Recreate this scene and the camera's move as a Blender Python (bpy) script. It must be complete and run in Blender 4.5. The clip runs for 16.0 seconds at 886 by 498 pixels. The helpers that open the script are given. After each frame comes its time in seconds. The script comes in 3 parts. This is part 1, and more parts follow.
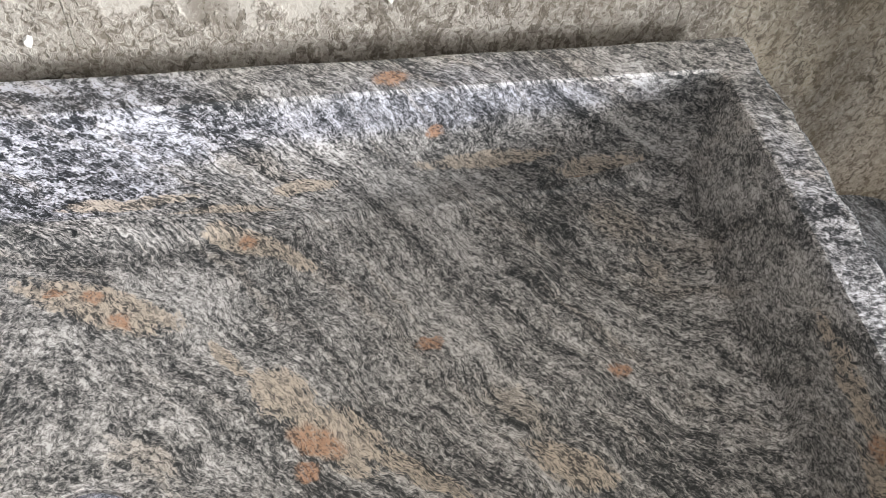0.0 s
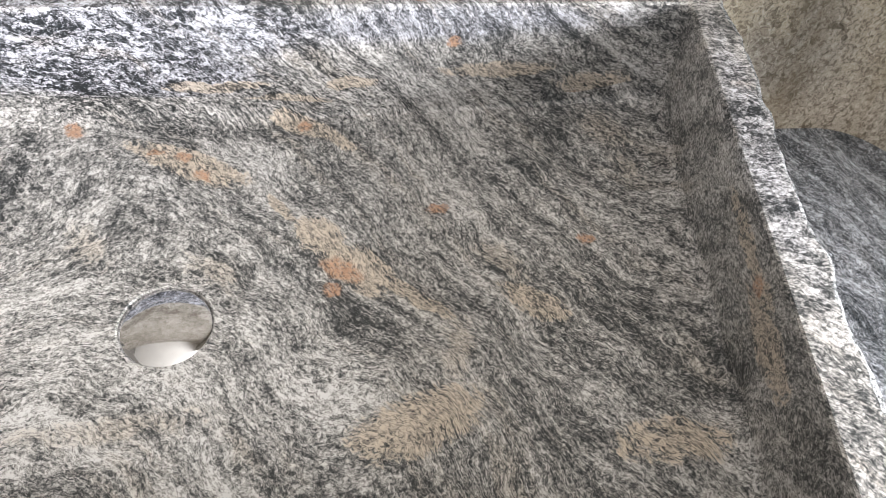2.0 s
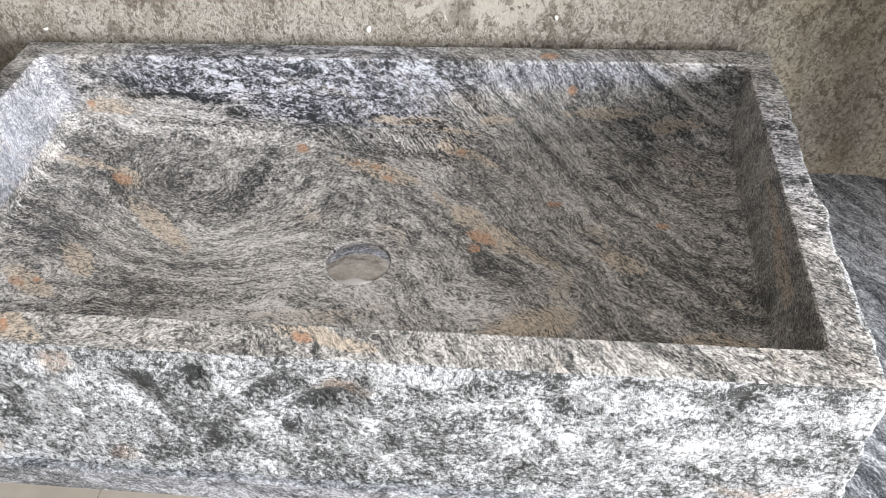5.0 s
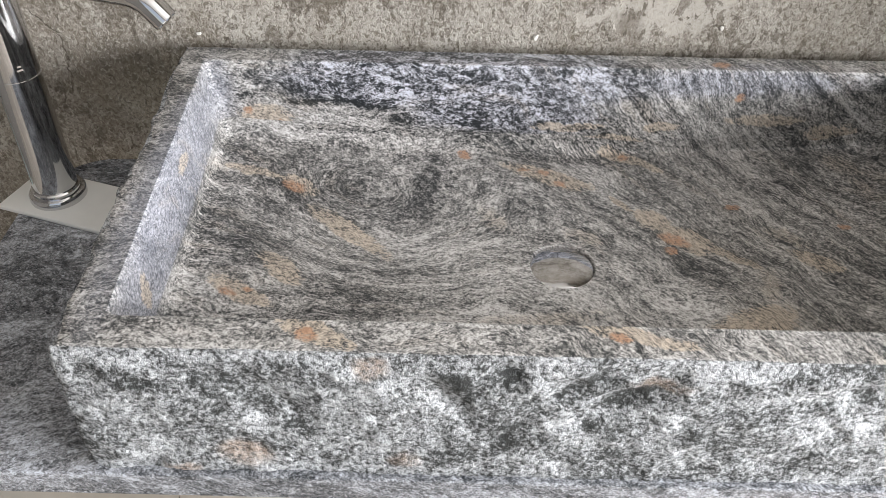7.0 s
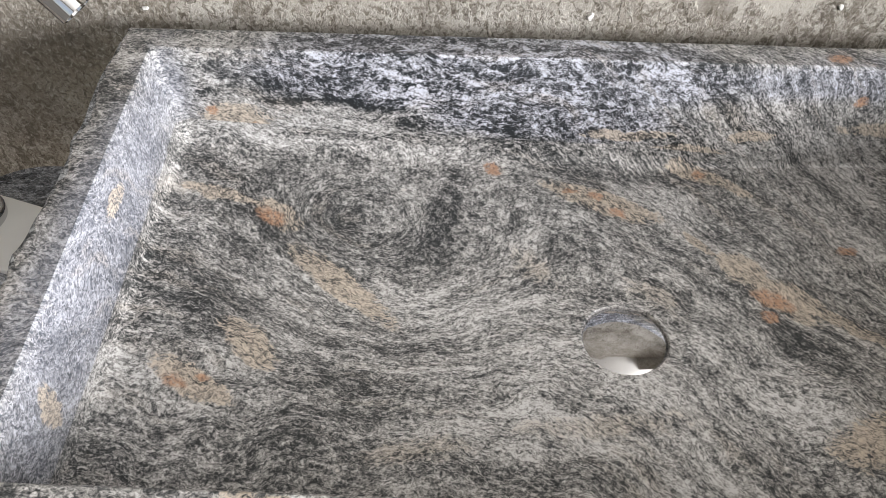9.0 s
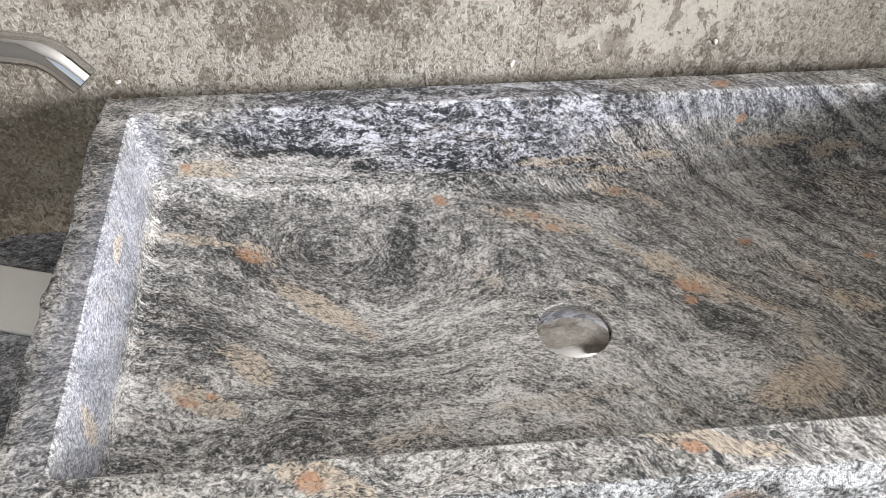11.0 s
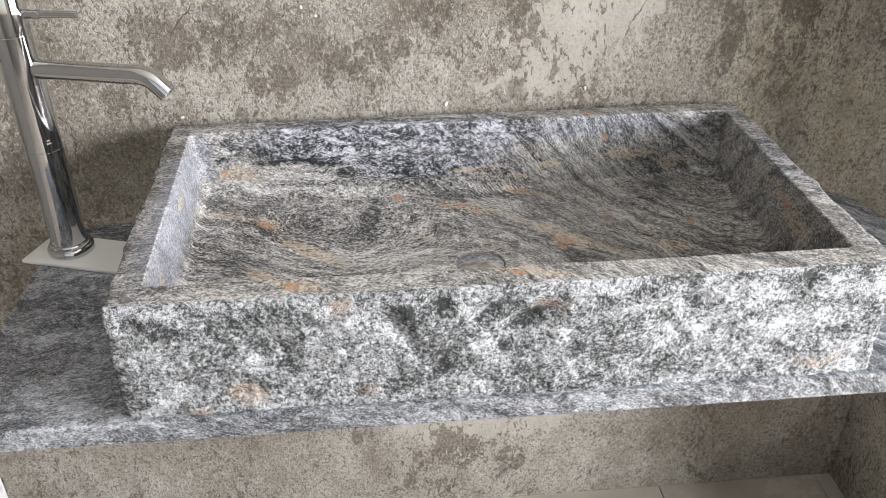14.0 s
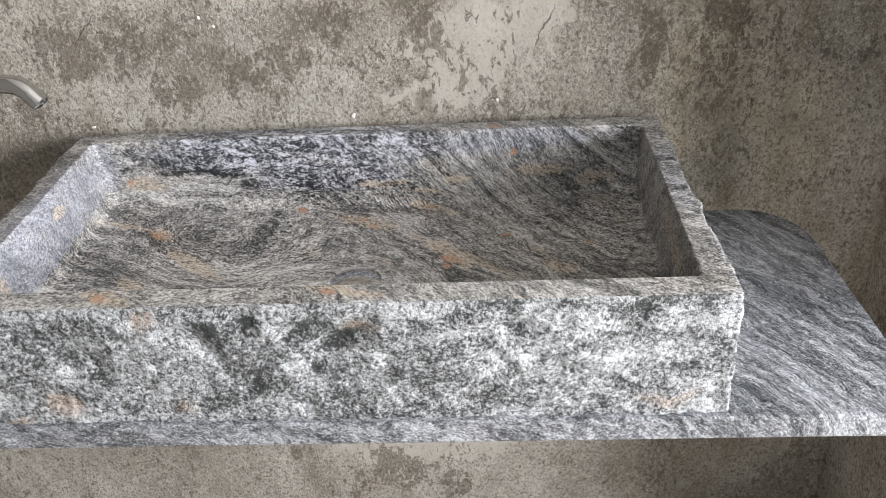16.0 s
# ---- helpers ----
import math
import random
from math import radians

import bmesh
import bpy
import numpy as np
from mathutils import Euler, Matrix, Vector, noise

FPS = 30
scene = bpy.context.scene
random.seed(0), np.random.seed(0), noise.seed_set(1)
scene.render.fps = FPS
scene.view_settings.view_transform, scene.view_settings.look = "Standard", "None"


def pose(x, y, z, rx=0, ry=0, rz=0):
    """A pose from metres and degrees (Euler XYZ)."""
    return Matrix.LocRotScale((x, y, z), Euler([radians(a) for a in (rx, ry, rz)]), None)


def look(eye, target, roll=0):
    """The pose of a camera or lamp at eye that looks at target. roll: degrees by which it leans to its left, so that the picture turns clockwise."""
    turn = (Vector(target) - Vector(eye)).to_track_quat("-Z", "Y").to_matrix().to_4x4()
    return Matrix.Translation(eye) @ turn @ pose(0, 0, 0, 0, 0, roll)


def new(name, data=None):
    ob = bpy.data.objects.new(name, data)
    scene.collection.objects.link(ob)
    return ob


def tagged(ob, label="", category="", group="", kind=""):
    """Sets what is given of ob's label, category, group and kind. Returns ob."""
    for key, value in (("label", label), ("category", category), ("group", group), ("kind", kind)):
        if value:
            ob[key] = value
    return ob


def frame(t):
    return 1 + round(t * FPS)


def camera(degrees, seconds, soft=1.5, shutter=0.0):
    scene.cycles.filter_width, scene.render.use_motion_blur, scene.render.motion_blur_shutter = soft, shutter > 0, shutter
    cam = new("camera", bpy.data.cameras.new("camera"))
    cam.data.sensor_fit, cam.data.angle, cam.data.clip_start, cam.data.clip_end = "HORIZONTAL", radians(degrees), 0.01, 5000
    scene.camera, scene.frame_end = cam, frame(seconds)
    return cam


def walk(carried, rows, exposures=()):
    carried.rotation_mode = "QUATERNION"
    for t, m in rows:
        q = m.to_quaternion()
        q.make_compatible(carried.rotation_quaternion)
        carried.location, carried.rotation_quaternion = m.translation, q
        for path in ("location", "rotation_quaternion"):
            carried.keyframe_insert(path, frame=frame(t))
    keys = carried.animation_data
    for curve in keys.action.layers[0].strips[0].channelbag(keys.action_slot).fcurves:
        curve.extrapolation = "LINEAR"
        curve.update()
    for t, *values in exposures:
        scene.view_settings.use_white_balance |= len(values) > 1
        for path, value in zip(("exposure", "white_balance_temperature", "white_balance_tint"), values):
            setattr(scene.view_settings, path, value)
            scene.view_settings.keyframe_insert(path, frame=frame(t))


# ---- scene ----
cam = camera(55.5, 16.0, 0.5)
PATH = [
    (0, (0.134, -0.173, 1.22), (0.43, 1.053, -0.331), 5.1),
    (0.5, (0.165, -0.18, 1.215), (0.397, 0.981, -0.396), 6.4),
    (1, (0.186, -0.198, 1.228), (0.324, 0.903, -0.436), 4.6),
    (1.5, (0.179, -0.237, 1.25), (0.282, 0.851, -0.425), 3.2),
    (2, (0.168, -0.321, 1.281), (0.266, 0.896, -0.303), 2.3),
    (2.5, (0.164, -0.403, 1.304), (0.28, 0.928, -0.184), 1.3),
    (3, (0.181, -0.464, 1.33), (0.268, 0.929, -0.103), 1.2),
    (3.2, (0.193, -0.492, 1.336), (0.246, 0.926, -0.074), 0.8),
    (5.3, (0.169, -0.618, 1.342), (-0.066, 0.884, 0.043), -3.6),
    (5.5, (0.137, -0.625, 1.345), (-0.103, 0.884, 0.056), -3.7),
    (6, (0.021, -0.644, 1.341), (-0.12, 0.88, 0.054), -1.4),
    (6.5, (-0.058, -0.649, 1.341), (-0.057, 0.868, 0.038), 0.4),
    (7, (-0.114, -0.639, 1.349), (-0.125, 0.88, 0.049), 1.0),
    (7.5, (-0.135, -0.567, 1.339), (-0.149, 0.948, 0.034), 1.5),
    (8, (-0.142, -0.452, 1.311), (-0.167, 0.983, -0.083), 1.3),
    (8.2, (-0.14, -0.413, 1.297), (-0.177, 0.982, -0.136), 0.9),
    (10.3, (-0.115, -0.397, 1.283), (-0.075, 1.004, -0.143), 1.4),
    (10.5, (-0.129, -0.423, 1.297), (-0.032, 1.016, -0.089), 1.7),
    (11, (-0.177, -0.498, 1.323), (0.007, 0.999, 0.01), 1.3),
    (11.5, (-0.197, -0.601, 1.355), (0.088, 0.97, 0.152), 0.7),
    (12, (-0.199, -0.689, 1.374), (0.143, 0.9, 0.208), 1.8),
    (12.5, (-0.149, -0.75, 1.377), (0.118, 0.86, 0.221), 1.5),
    (13, (-0.096, -0.814, 1.381), (-0.029, 0.828, 0.242), 0.2),
    (13.5, (-0.11, -0.876, 1.385), (-0.054, 0.803, 0.299), -0.6),
    (14, (-0.119, -0.933, 1.366), (0.015, 0.778, 0.34), -0.8),
    (14.5, (-0.075, -0.944, 1.354), (0.12, 0.783, 0.364), 0.2),
    (15, (0.03, -0.932, 1.35), (0.181, 0.803, 0.367), -0.6),
    (15.5, (0.129, -0.926, 1.342), (0.142, 0.817, 0.361), -2.6),
    (16, (0.172, -0.901, 1.341), (0.066, 0.832, 0.347), -3.3),
]
walk(cam, [(t, look(eye, target, roll)) for t, eye, target, roll in PATH],
     [(0, 0.12), (0.5, 0.28), (1, 0.33), (2, 0.42), (3, 0.30), (5.5, -0.15), (6.5, -0.28), (8, -0.27), (10.5, -0.07), (11.5, -0.09), (13, -0.14), (14, -0.20), (15, -0.36), (16, -0.38)])

# ---- world, light ----
world = bpy.data.worlds.new("sky")
scene.world = world
world.use_nodes = True
wn = world.node_tree
sky = wn.nodes.new("ShaderNodeTexSky")
sky.sky_type, sky.sun_disc = "NISHITA", False
sky.sun_elevation, sky.sun_rotation = radians(38), radians(120)
wn.nodes["Background"].inputs["Strength"].default_value = 0.1
wn.links.new(sky.outputs[0], wn.nodes["Background"].inputs["Color"])


def window_light(name, eye, target, wide, high, power, colour):
    data = bpy.data.lights.new(name, "AREA")
    data.shape, data.size, data.size_y, data.energy, data.color = "RECTANGLE", wide, high, power, colour
    ob = new(name, data)
    ob.matrix_world = look(eye, target)
    return ob


window_light("daylight_side", (2.12, -1.25, 1.41), (1.0, -1.25, 1.41), 1.8, 0.90, 270, (0.97, 0.965, 0.972))
# unseen front light, added as a weak soft fill
window_light("front_fill", (-0.3, -2.92, 1.75), (-0.3, -1.0, 1.75), 2.6, 1.5, 6, (1.0, 0.98, 0.95))


# ---- materials ----
class Nodes:
    """Short hand for a node material."""

    def __init__(self, name):
        self.mat = bpy.data.materials.new(name)
        self.mat.use_nodes = True
        self.tree = self.mat.node_tree
        self.bsdf = self.tree.nodes["Principled BSDF"]
        self.coords = self.tree.nodes.new("ShaderNodeTexCoord").outputs["Object"]

    def plug(self, socket, value):
        if isinstance(value, bpy.types.NodeSocket):
            self.tree.links.new(value, socket)
        else:
            socket.default_value = value

    def math(self, op, a, b=0.0, c=0.0):
        n = self.tree.nodes.new("ShaderNodeMath")
        n.operation = op
        for socket, value in zip(n.inputs, (a, b, c)):
            self.plug(socket, value)
        return n.outputs[0]

    def vec(self, op, a, b=(0, 0, 0)):
        n = self.tree.nodes.new("ShaderNodeVectorMath")
        n.operation = op
        self.plug(n.inputs[0], a)
        self.plug(n.inputs[1], b)
        return n.outputs["Value"] if op in ("LENGTH", "DISTANCE", "DOT_PRODUCT") else n.outputs[0]

    def join(self, x, y, z):
        n = self.tree.nodes.new("ShaderNodeCombineXYZ")
        for socket, value in zip(n.inputs, (x, y, z)):
            self.plug(socket, value)
        return n.outputs[0]

    def scaled(self, a, s):
        n = self.tree.nodes.new("ShaderNodeVectorMath")
        n.operation = "SCALE"
        self.plug(n.inputs[0], a)
        self.plug(n.inputs["Scale"], s)
        return n.outputs[0]

    def mapping(self, a, turn=(0, 0, 0), scale=(1, 1, 1), shift=(0, 0, 0)):
        n = self.tree.nodes.new("ShaderNodeMapping")
        n.vector_type = "POINT"
        self.plug(n.inputs["Vector"], a)
        n.inputs["Rotation"].default_value = [radians(x) for x in turn]
        n.inputs["Scale"].default_value = scale
        n.inputs["Location"].default_value = shift
        return n.outputs[0]

    def noise(self, at, scale, detail=2.0, rough=0.5, distort=0.0, colour=False):
        n = self.tree.nodes.new("ShaderNodeTexNoise")
        self.plug(n.inputs["Vector"], at)
        n.inputs["Scale"].default_value, n.inputs["Detail"].default_value = scale, detail
        n.inputs["Roughness"].default_value, n.inputs["Distortion"].default_value = rough, distort
        return n.outputs["Color" if colour else "Fac"]

    def cells(self, at, scale, feature="F1", out="Distance"):
        n = self.tree.nodes.new("ShaderNodeTexVoronoi")
        n.feature = feature
        self.plug(n.inputs["Vector"], at)
        n.inputs["Scale"].default_value = scale
        return n.outputs[out]

    def tone(self, colour):
        n = self.tree.nodes.new("ShaderNodeSeparateColor")
        self.plug(n.inputs[0], colour)
        return n.outputs[0]

    def span(self, v, a, b, c=0.0, d=1.0, smooth=True):
        n = self.tree.nodes.new("ShaderNodeMapRange")
        n.interpolation_type = "SMOOTHSTEP" if smooth else "LINEAR"
        self.plug(n.inputs["Value"], v)
        for i, x in enumerate((a, b, c, d)):
            n.inputs[i + 1].default_value = x
        return n.outputs["Result"]

    def ramp(self, v, stops):
        n = self.tree.nodes.new("ShaderNodeValToRGB")
        self.plug(n.inputs[0], v)
        e = n.color_ramp.elements
        while len(e) < len(stops):
            e.new(0.5)
        for el, (p, c) in zip(e, stops):
            el.position, el.color = p, (*c, 1)
        return n.outputs[0]

    def mix(self, f, a, b, blend="MIX"):
        n = self.tree.nodes.new("ShaderNodeMix")
        n.data_type, n.blend_type = "RGBA", blend
        self.plug(n.inputs["Factor"], f)
        for socket, x in ((n.inputs["A"], a), (n.inputs["B"], b)):
            self.plug(socket, x if isinstance(x, bpy.types.NodeSocket) else (*x, 1))
        return n.outputs["Result"]

    def ellipse(self, at, centre, size, turn=0.0, inner=0.45, outer=1.3, lean=0.0):
        """1 inside an ellipsoid of those half sizes, turned about z or leaning about y, fading to 0 past its edge."""
        n = self.tree.nodes.new("ShaderNodeMapping")
        n.vector_type = "TEXTURE"
        self.plug(n.inputs["Vector"], at)
        n.inputs["Location"].default_value = centre
        n.inputs["Rotation"].default_value = (0, radians(lean), radians(turn))
        n.inputs["Scale"].default_value = size
        return self.span(self.vec("LENGTH", n.outputs[0]), inner, outer, 1.0, 0.0)

    def most(self, masks):
        v = None
        for mask in masks:
            v = mask if v is None else self.math("MAXIMUM", v, mask)
        return v

    def bump(self, height, strength, distance):
        n = self.tree.nodes.new("ShaderNodeBump")
        self.plug(n.inputs["Height"], height)
        n.inputs["Strength"].default_value, n.inputs["Distance"].default_value = strength, distance
        self.tree.links.new(n.outputs[0], self.bsdf.inputs["Normal"])

    def finish(self, colour, roughness, metallic=0.0, specular=0.5):
        self.plug(self.bsdf.inputs["Base Color"], colour if isinstance(colour, bpy.types.NodeSocket) else (*colour, 1))
        self.plug(self.bsdf.inputs["Roughness"], roughness)
        self.bsdf.inputs["Metallic"].default_value = metallic
        self.bsdf.inputs["Specular IOR Level"].default_value = specular
        return self.mat


# orange feldspar eyes in the basin's stone: centre, half sizes, turn about z
FLOOR_EYES = [((0.124, 0.043, 0.78), (0.019, 0.010, 0.03), -35), ((0.117, 0.026, 0.78), (0.008, 0.006, 0.03), 0),
              ((0.012, 0.139, 0.785), (0.009, 0.006, 0.02), -30), ((-0.006, 0.160, 0.785), (0.008, 0.005, 0.02), -20),
              ((0.090, 0.190, 0.79), (0.008, 0.007, 0.012), 0), ((-0.286, 0.111, 0.786), (0.019, 0.010, 0.02), -35),
              ((-0.324, -0.060, 0.785), (0.012, 0.008, 0.02), -25), ((-0.304, -0.056, 0.785), (0.008, 0.005, 0.02), 0),
              ((0.305, 0.060, 0.795), (0.008, 0.006, 0.02), -30), ((-0.028, 0.165, 0.785), (0.006, 0.004, 0.02), 0),
              ((-0.097, 0.188, 0.79), (0.011, 0.007, 0.012), -25), ((0.196, 0.097, 0.79), (0.008, 0.005, 0.02), 0)]
WALL_EYES = [((0.315, 0.200, 0.805), (0.009, 0.02, 0.006), 0), ((0.212, 0.200, 0.865), (0.007, 0.02, 0.006), 0),
             ((0.374, -0.039, 0.87), (0.02, 0.008, 0.009), 0), ((-0.145, 0.200, 0.804), (0.009, 0.02, 0.008), 0),
             ((-0.170, 0.200, 0.805), (0.007, 0.02, 0.005), 0), ((-0.312, 0.200, 0.813), (0.006, 0.02, 0.010), 0),
             ((-0.348, 0.200, 0.835), (0.006, 0.02, 0.007), 0), ((-0.338, 0.200, 0.806), (0.010, 0.02, 0.008), 0),
             ((-0.217, -0.213, 0.90), (0.010, 0.008, 0.02), -40), ((0.015, -0.21, 0.90), (0.009, 0.006, 0.02), -30),
             ((0.185, 0.21, 0.90), (0.013, 0.007, 0.01), 0), ((0.336, -0.110, 0.79), (0.009, 0.007, 0.02), 0)]
# tan veins, drawn out along the banding
FLOOR_VEINS = [((0.075, 0.105, 0.783), (0.022, 0.005, 0.02), -50), ((0.180, 0.016, 0.783), (0.035, 0.008, 0.02), -40),
               ((-0.33, 0.135, 0.79), (0.05, 0.007, 0.02), -15), ((0.10, 0.182, 0.785), (0.045, 0.010, 0.02), -30),
               ((0.135, 0.045, 0.78), (0.045, 0.018, 0.03), -38), ((0.105, 0.075, 0.78), (0.024, 0.016, 0.03), -50),
               ((-0.002, 0.155, 0.785), (0.058, 0.014, 0.02), -22), ((-0.220, 0.043, 0.785), (0.065, 0.013, 0.03), -40),
               ((-0.28, 0.118, 0.785), (0.032, 0.014, 0.02), -35), ((0.262, 0.006, 0.79), (0.030, 0.012, 0.02), -35),
               ((0.18, -0.082, 0.785), (0.050, 0.024, 0.02), 20), ((-0.315, -0.056, 0.785), (0.042, 0.013, 0.02), -25),
               ((0.340, -0.105, 0.785), (0.050, 0.020, 0.02), 0), ((-0.280, -0.022, 0.785), (0.035, 0.014, 0.02), -40)]
FLOOR_CLOUDS = [((0.340, 0.168, 0.79), (0.030, 0.020, 0.02), -50), ((0.350, 0.130, 0.79), (0.025, 0.012, 0.02), -60), ((0.245, 0.045, 0.79), (0.035, 0.012, 0.02), -45),
                ((0.205, -0.030, 0.785), (0.012, 0.030, 0.02), -15), ((-0.06, 0.07, 0.785), (0.03, 0.016, 0.02), -50), ((0.03, 0.05, 0.785), (0.035, 0.014, 0.02), -45),
                ((-0.150, -0.105, 0.785), (0.05, 0.012, 0.02), 10), ((-0.02, -0.075, 0.785), (0.08, 0.012, 0.02), 6)]
WALL_VEINS = [((-0.375, 0.04, 0.865), (0.02, 0.022, 0.010), 0), ((-0.370, -0.12, 0.85), (0.02, 0.012, 0.02), 0),
              ((0.02, 0.197, 0.822), (0.045, 0.022, 0.006), 0), ((0.075, 0.197, 0.806), (0.045, 0.022, 0.007), 0),
              ((0.335, 0.175, 0.815), (0.05, 0.04, 0.02), -30), ((0.130, 0.200, 0.822), (0.022, 0.02, 0.007), 0),
              ((0.374, -0.01, 0.872), (0.02, 0.06, 0.012), 0), ((0.374, -0.07, 0.858), (0.02, 0.05, 0.016), 0), ((-0.33, 0.2, 0.823), (0.035, 0.03, 0.022), 0),
              ((-0.21, -0.213, 0.90), (0.035, 0.010, 0.012), -30), ((0.03, -0.21, 0.90), (0.045, 0.008, 0.01), -10),
              ((0.25, 0.20, 0.835), (0.05, 0.03, 0.010), 0)]


def gneiss(name, marks="", tone=1.0, rough=0.42, tilt=(0.05, 0.85, 0.80), swing=(-0.08, 0.43, 0.40), hills=(), shift=0.006, contrast=0.98, bands=0.56):
    """Grey banded gneiss, honed: dark and pale grains drawn out along contours of a folded banding, with tan veins and orange eyes.
    marks: the part of the bowl whose veins and eyes it carries; tilt: the banding's lie; swing: a bend of it along x; hills: folds (centre, half sizes, turn, height); bands: how strongly broad bands show."""
    m = Nodes(name)
    at = m.coords

    def wobble(scale, size):
        return m.scaled(m.vec("SUBTRACT", m.noise(at, scale, 2, 0.5, colour=True), (0.5, 0.5, 0.5)), size)

    w1, w2, w3 = wobble(7, 0.060), wobble(30, 0.015), wobble(150, 0.0052)
    bent = m.vec("ADD", m.vec("ADD", m.vec("ADD", at, w1), w2), w3)
    level = m.math("ADD", m.vec("DOT_PRODUCT", bent, tilt), m.span(m.vec("DOT_PRODUCT", bent, (1, 0, 0)), *swing[:2], 0.0, swing[2]))
    for centre, size, turned, height in hills:
        level = m.math("ADD", level, m.math("MULTIPLY", m.ellipse(m.vec("ADD", m.vec("ADD", at, m.scaled(w1, 0.5)), w2), centre, size, turned, 0.0, 1.0), height))
    along = m.vec("DOT_PRODUCT", at, (1.0, 0.25, 0.1))
    beside = m.vec("DOT_PRODUCT", at, (-0.2, 0.8, -0.9))

    def streaks(length, width, detail, roughness, offset=0.0, distort=0.0):
        return m.noise(m.join(m.math("MULTIPLY", along, length), m.math("MULTIPLY_ADD", beside, length, offset), m.math("MULTIPLY", level, width)), 1.0, detail, roughness, distort)

    grain = streaks(225, 425, 2.5, 0.62, 0.0, 1.0)
    ribbon = streaks(48, 130, 3.0, 0.62, 3.0, 0.8)
    band = streaks(7, 42, 2.5, 0.55, 7.0)
    thread = streaks(110, 540, 2.0, 0.5, 11.0)
    speck = m.noise(m.vec("ADD", at, m.scaled(w3, 0.6)), 450, 2.0, 0.6, 0.8)
    pale = m.noise(at, 6.0, 2, 0.5)

    def off(n, weight):
        return m.math("MULTIPLY", m.math("SUBTRACT", n, 0.5), weight * contrast)

    v = m.math("ADD", 0.5 + shift, off(grain, 1.0))
    for n, weight in ((ribbon, 0.60), (band, bands), (thread, 0.30), (speck, 0.66), (pale, 0.22)):
        v = m.math("ADD", v, off(n, weight))
    t = tone
    small = m.vec("ADD", m.vec("ADD", at, m.scaled(w1, 0.25)), m.scaled(w2, 1.2))
    if marks == "walls":
        # coarse black and white crystals in the back wall of the bowl
        bold = m.most([m.ellipse(small, (-0.10, 0.205, 0.880), (0.235, 0.05, 0.042), 0, 0.75, 1.1),
                       m.ellipse(small, (-0.05, 0.205, 0.838), (0.130, 0.05, 0.032), 0, 0.6, 1.1),
                       m.math("MULTIPLY", m.ellipse(small, (0.398, 0.06, 0.902), (0.016, 0.13, 0.02)), 0.6)])
        rough_at = m.vec("ADD", small, m.scaled(m.vec("SUBTRACT", m.noise(at, 75, 4, 0.65, colour=True), (0.5, 0.5, 0.5)), 0.026))
        chunk = m.noise(m.mapping(rough_at, (0, 0, 0), (58, 110, 165)), 1.0, 4.0, 0.70, 0.8)
        black = m.most(m.ellipse(rough_at, (x, 0.2, z), (a, 0.05, b), 0, 0.3, 1.2) for x, z, a, b in
                        ((-0.255, 0.850, 0.060, 0.0045), (-0.195, 0.846, 0.030, 0.004), (-0.035, 0.850, 0.045, 0.0028), (-0.020, 0.828, 0.030, 0.0028),
                         (0.036, 0.820, 0.022, 0.0042), (0.060, 0.811, 0.014, 0.003), (-0.230, 0.884, 0.030, 0.003), (-0.11, 0.893, 0.025, 0.004),
                         (-0.155, 0.868, 0.040, 0.003), (-0.170, 0.828, 0.022, 0.008), (-0.10, 0.822, 0.03, 0.004), (-0.345, 0.853, 0.016, 0.003)))
        white = m.most([m.math("MULTIPLY", m.ellipse(small, (-0.240, 0.20, 0.815), (0.062, 0.04, 0.020), 0, 0.5, 1.1), 0.5),
                        m.ellipse(rough_at, (0.046, 0.20, 0.856), (0.016, 0.03, 0.008), 0, 0.5, 1.1), m.ellipse(rough_at, (0.03, 0.20, 0.886), (0.018, 0.03, 0.007)),
                        m.ellipse(rough_at, (0.336, 0.199, 0.902), (0.014, 0.02, 0.012)), m.ellipse(rough_at, (-0.290, 0.20, 0.902), (0.010, 0.03, 0.011)),
                        m.ellipse(rough_at, (-0.335, 0.20, 0.866), (0.014, 0.03, 0.005)), m.ellipse(rough_at, (-0.09, 0.20, 0.860), (0.05, 0.03, 0.006))])
        v = m.math("ADD", v, m.math("MULTIPLY", m.span(chunk, 0.43, 0.57, -0.17, 0.13), bold))
        edges = m.span(m.cells(m.mapping(m.vec("ADD", rough_at, m.scaled(w3, 1.5)), (0, 0, 0), (150, 200, 260)), 1.0, "DISTANCE_TO_EDGE"), 0.0, 0.14, -0.07, 0.015)
        v = m.math("ADD", v, m.math("MULTIPLY", edges, bold))
        v = m.math("SUBTRACT", v, m.math("MULTIPLY", black, 0.20))
        v = m.math("ADD", v, m.math("MULTIPLY", white, 0.12))
    if marks == "floor":
        # darker lenses in the floor
        lens = m.most(m.ellipse(small, (x, y, 0.785), (a, b, 0.03), turned) for x, y, a, b, turned in
                       ((-0.225, 0.122, 0.036, 0.026, -15), (0.148, -0.008, 0.050, 0.022, -35), (0.030, 0.188, 0.055, 0.012, -12), (-0.305, 0.075, 0.03, 0.014, -40),
                        (-0.315, 0.000, 0.035, 0.030, -30), (-0.320, -0.040, 0.05, 0.009, -40), (-0.20, -0.055, 0.09, 0.008, 0), (-0.05, -0.115, 0.11, 0.012, 4), (0.36, -0.07, 0.05, 0.014, -15), (0.085, 0.120, 0.035, 0.010, -40)))
        v = m.math("SUBTRACT", v, m.math("MULTIPLY", lens, 0.075))
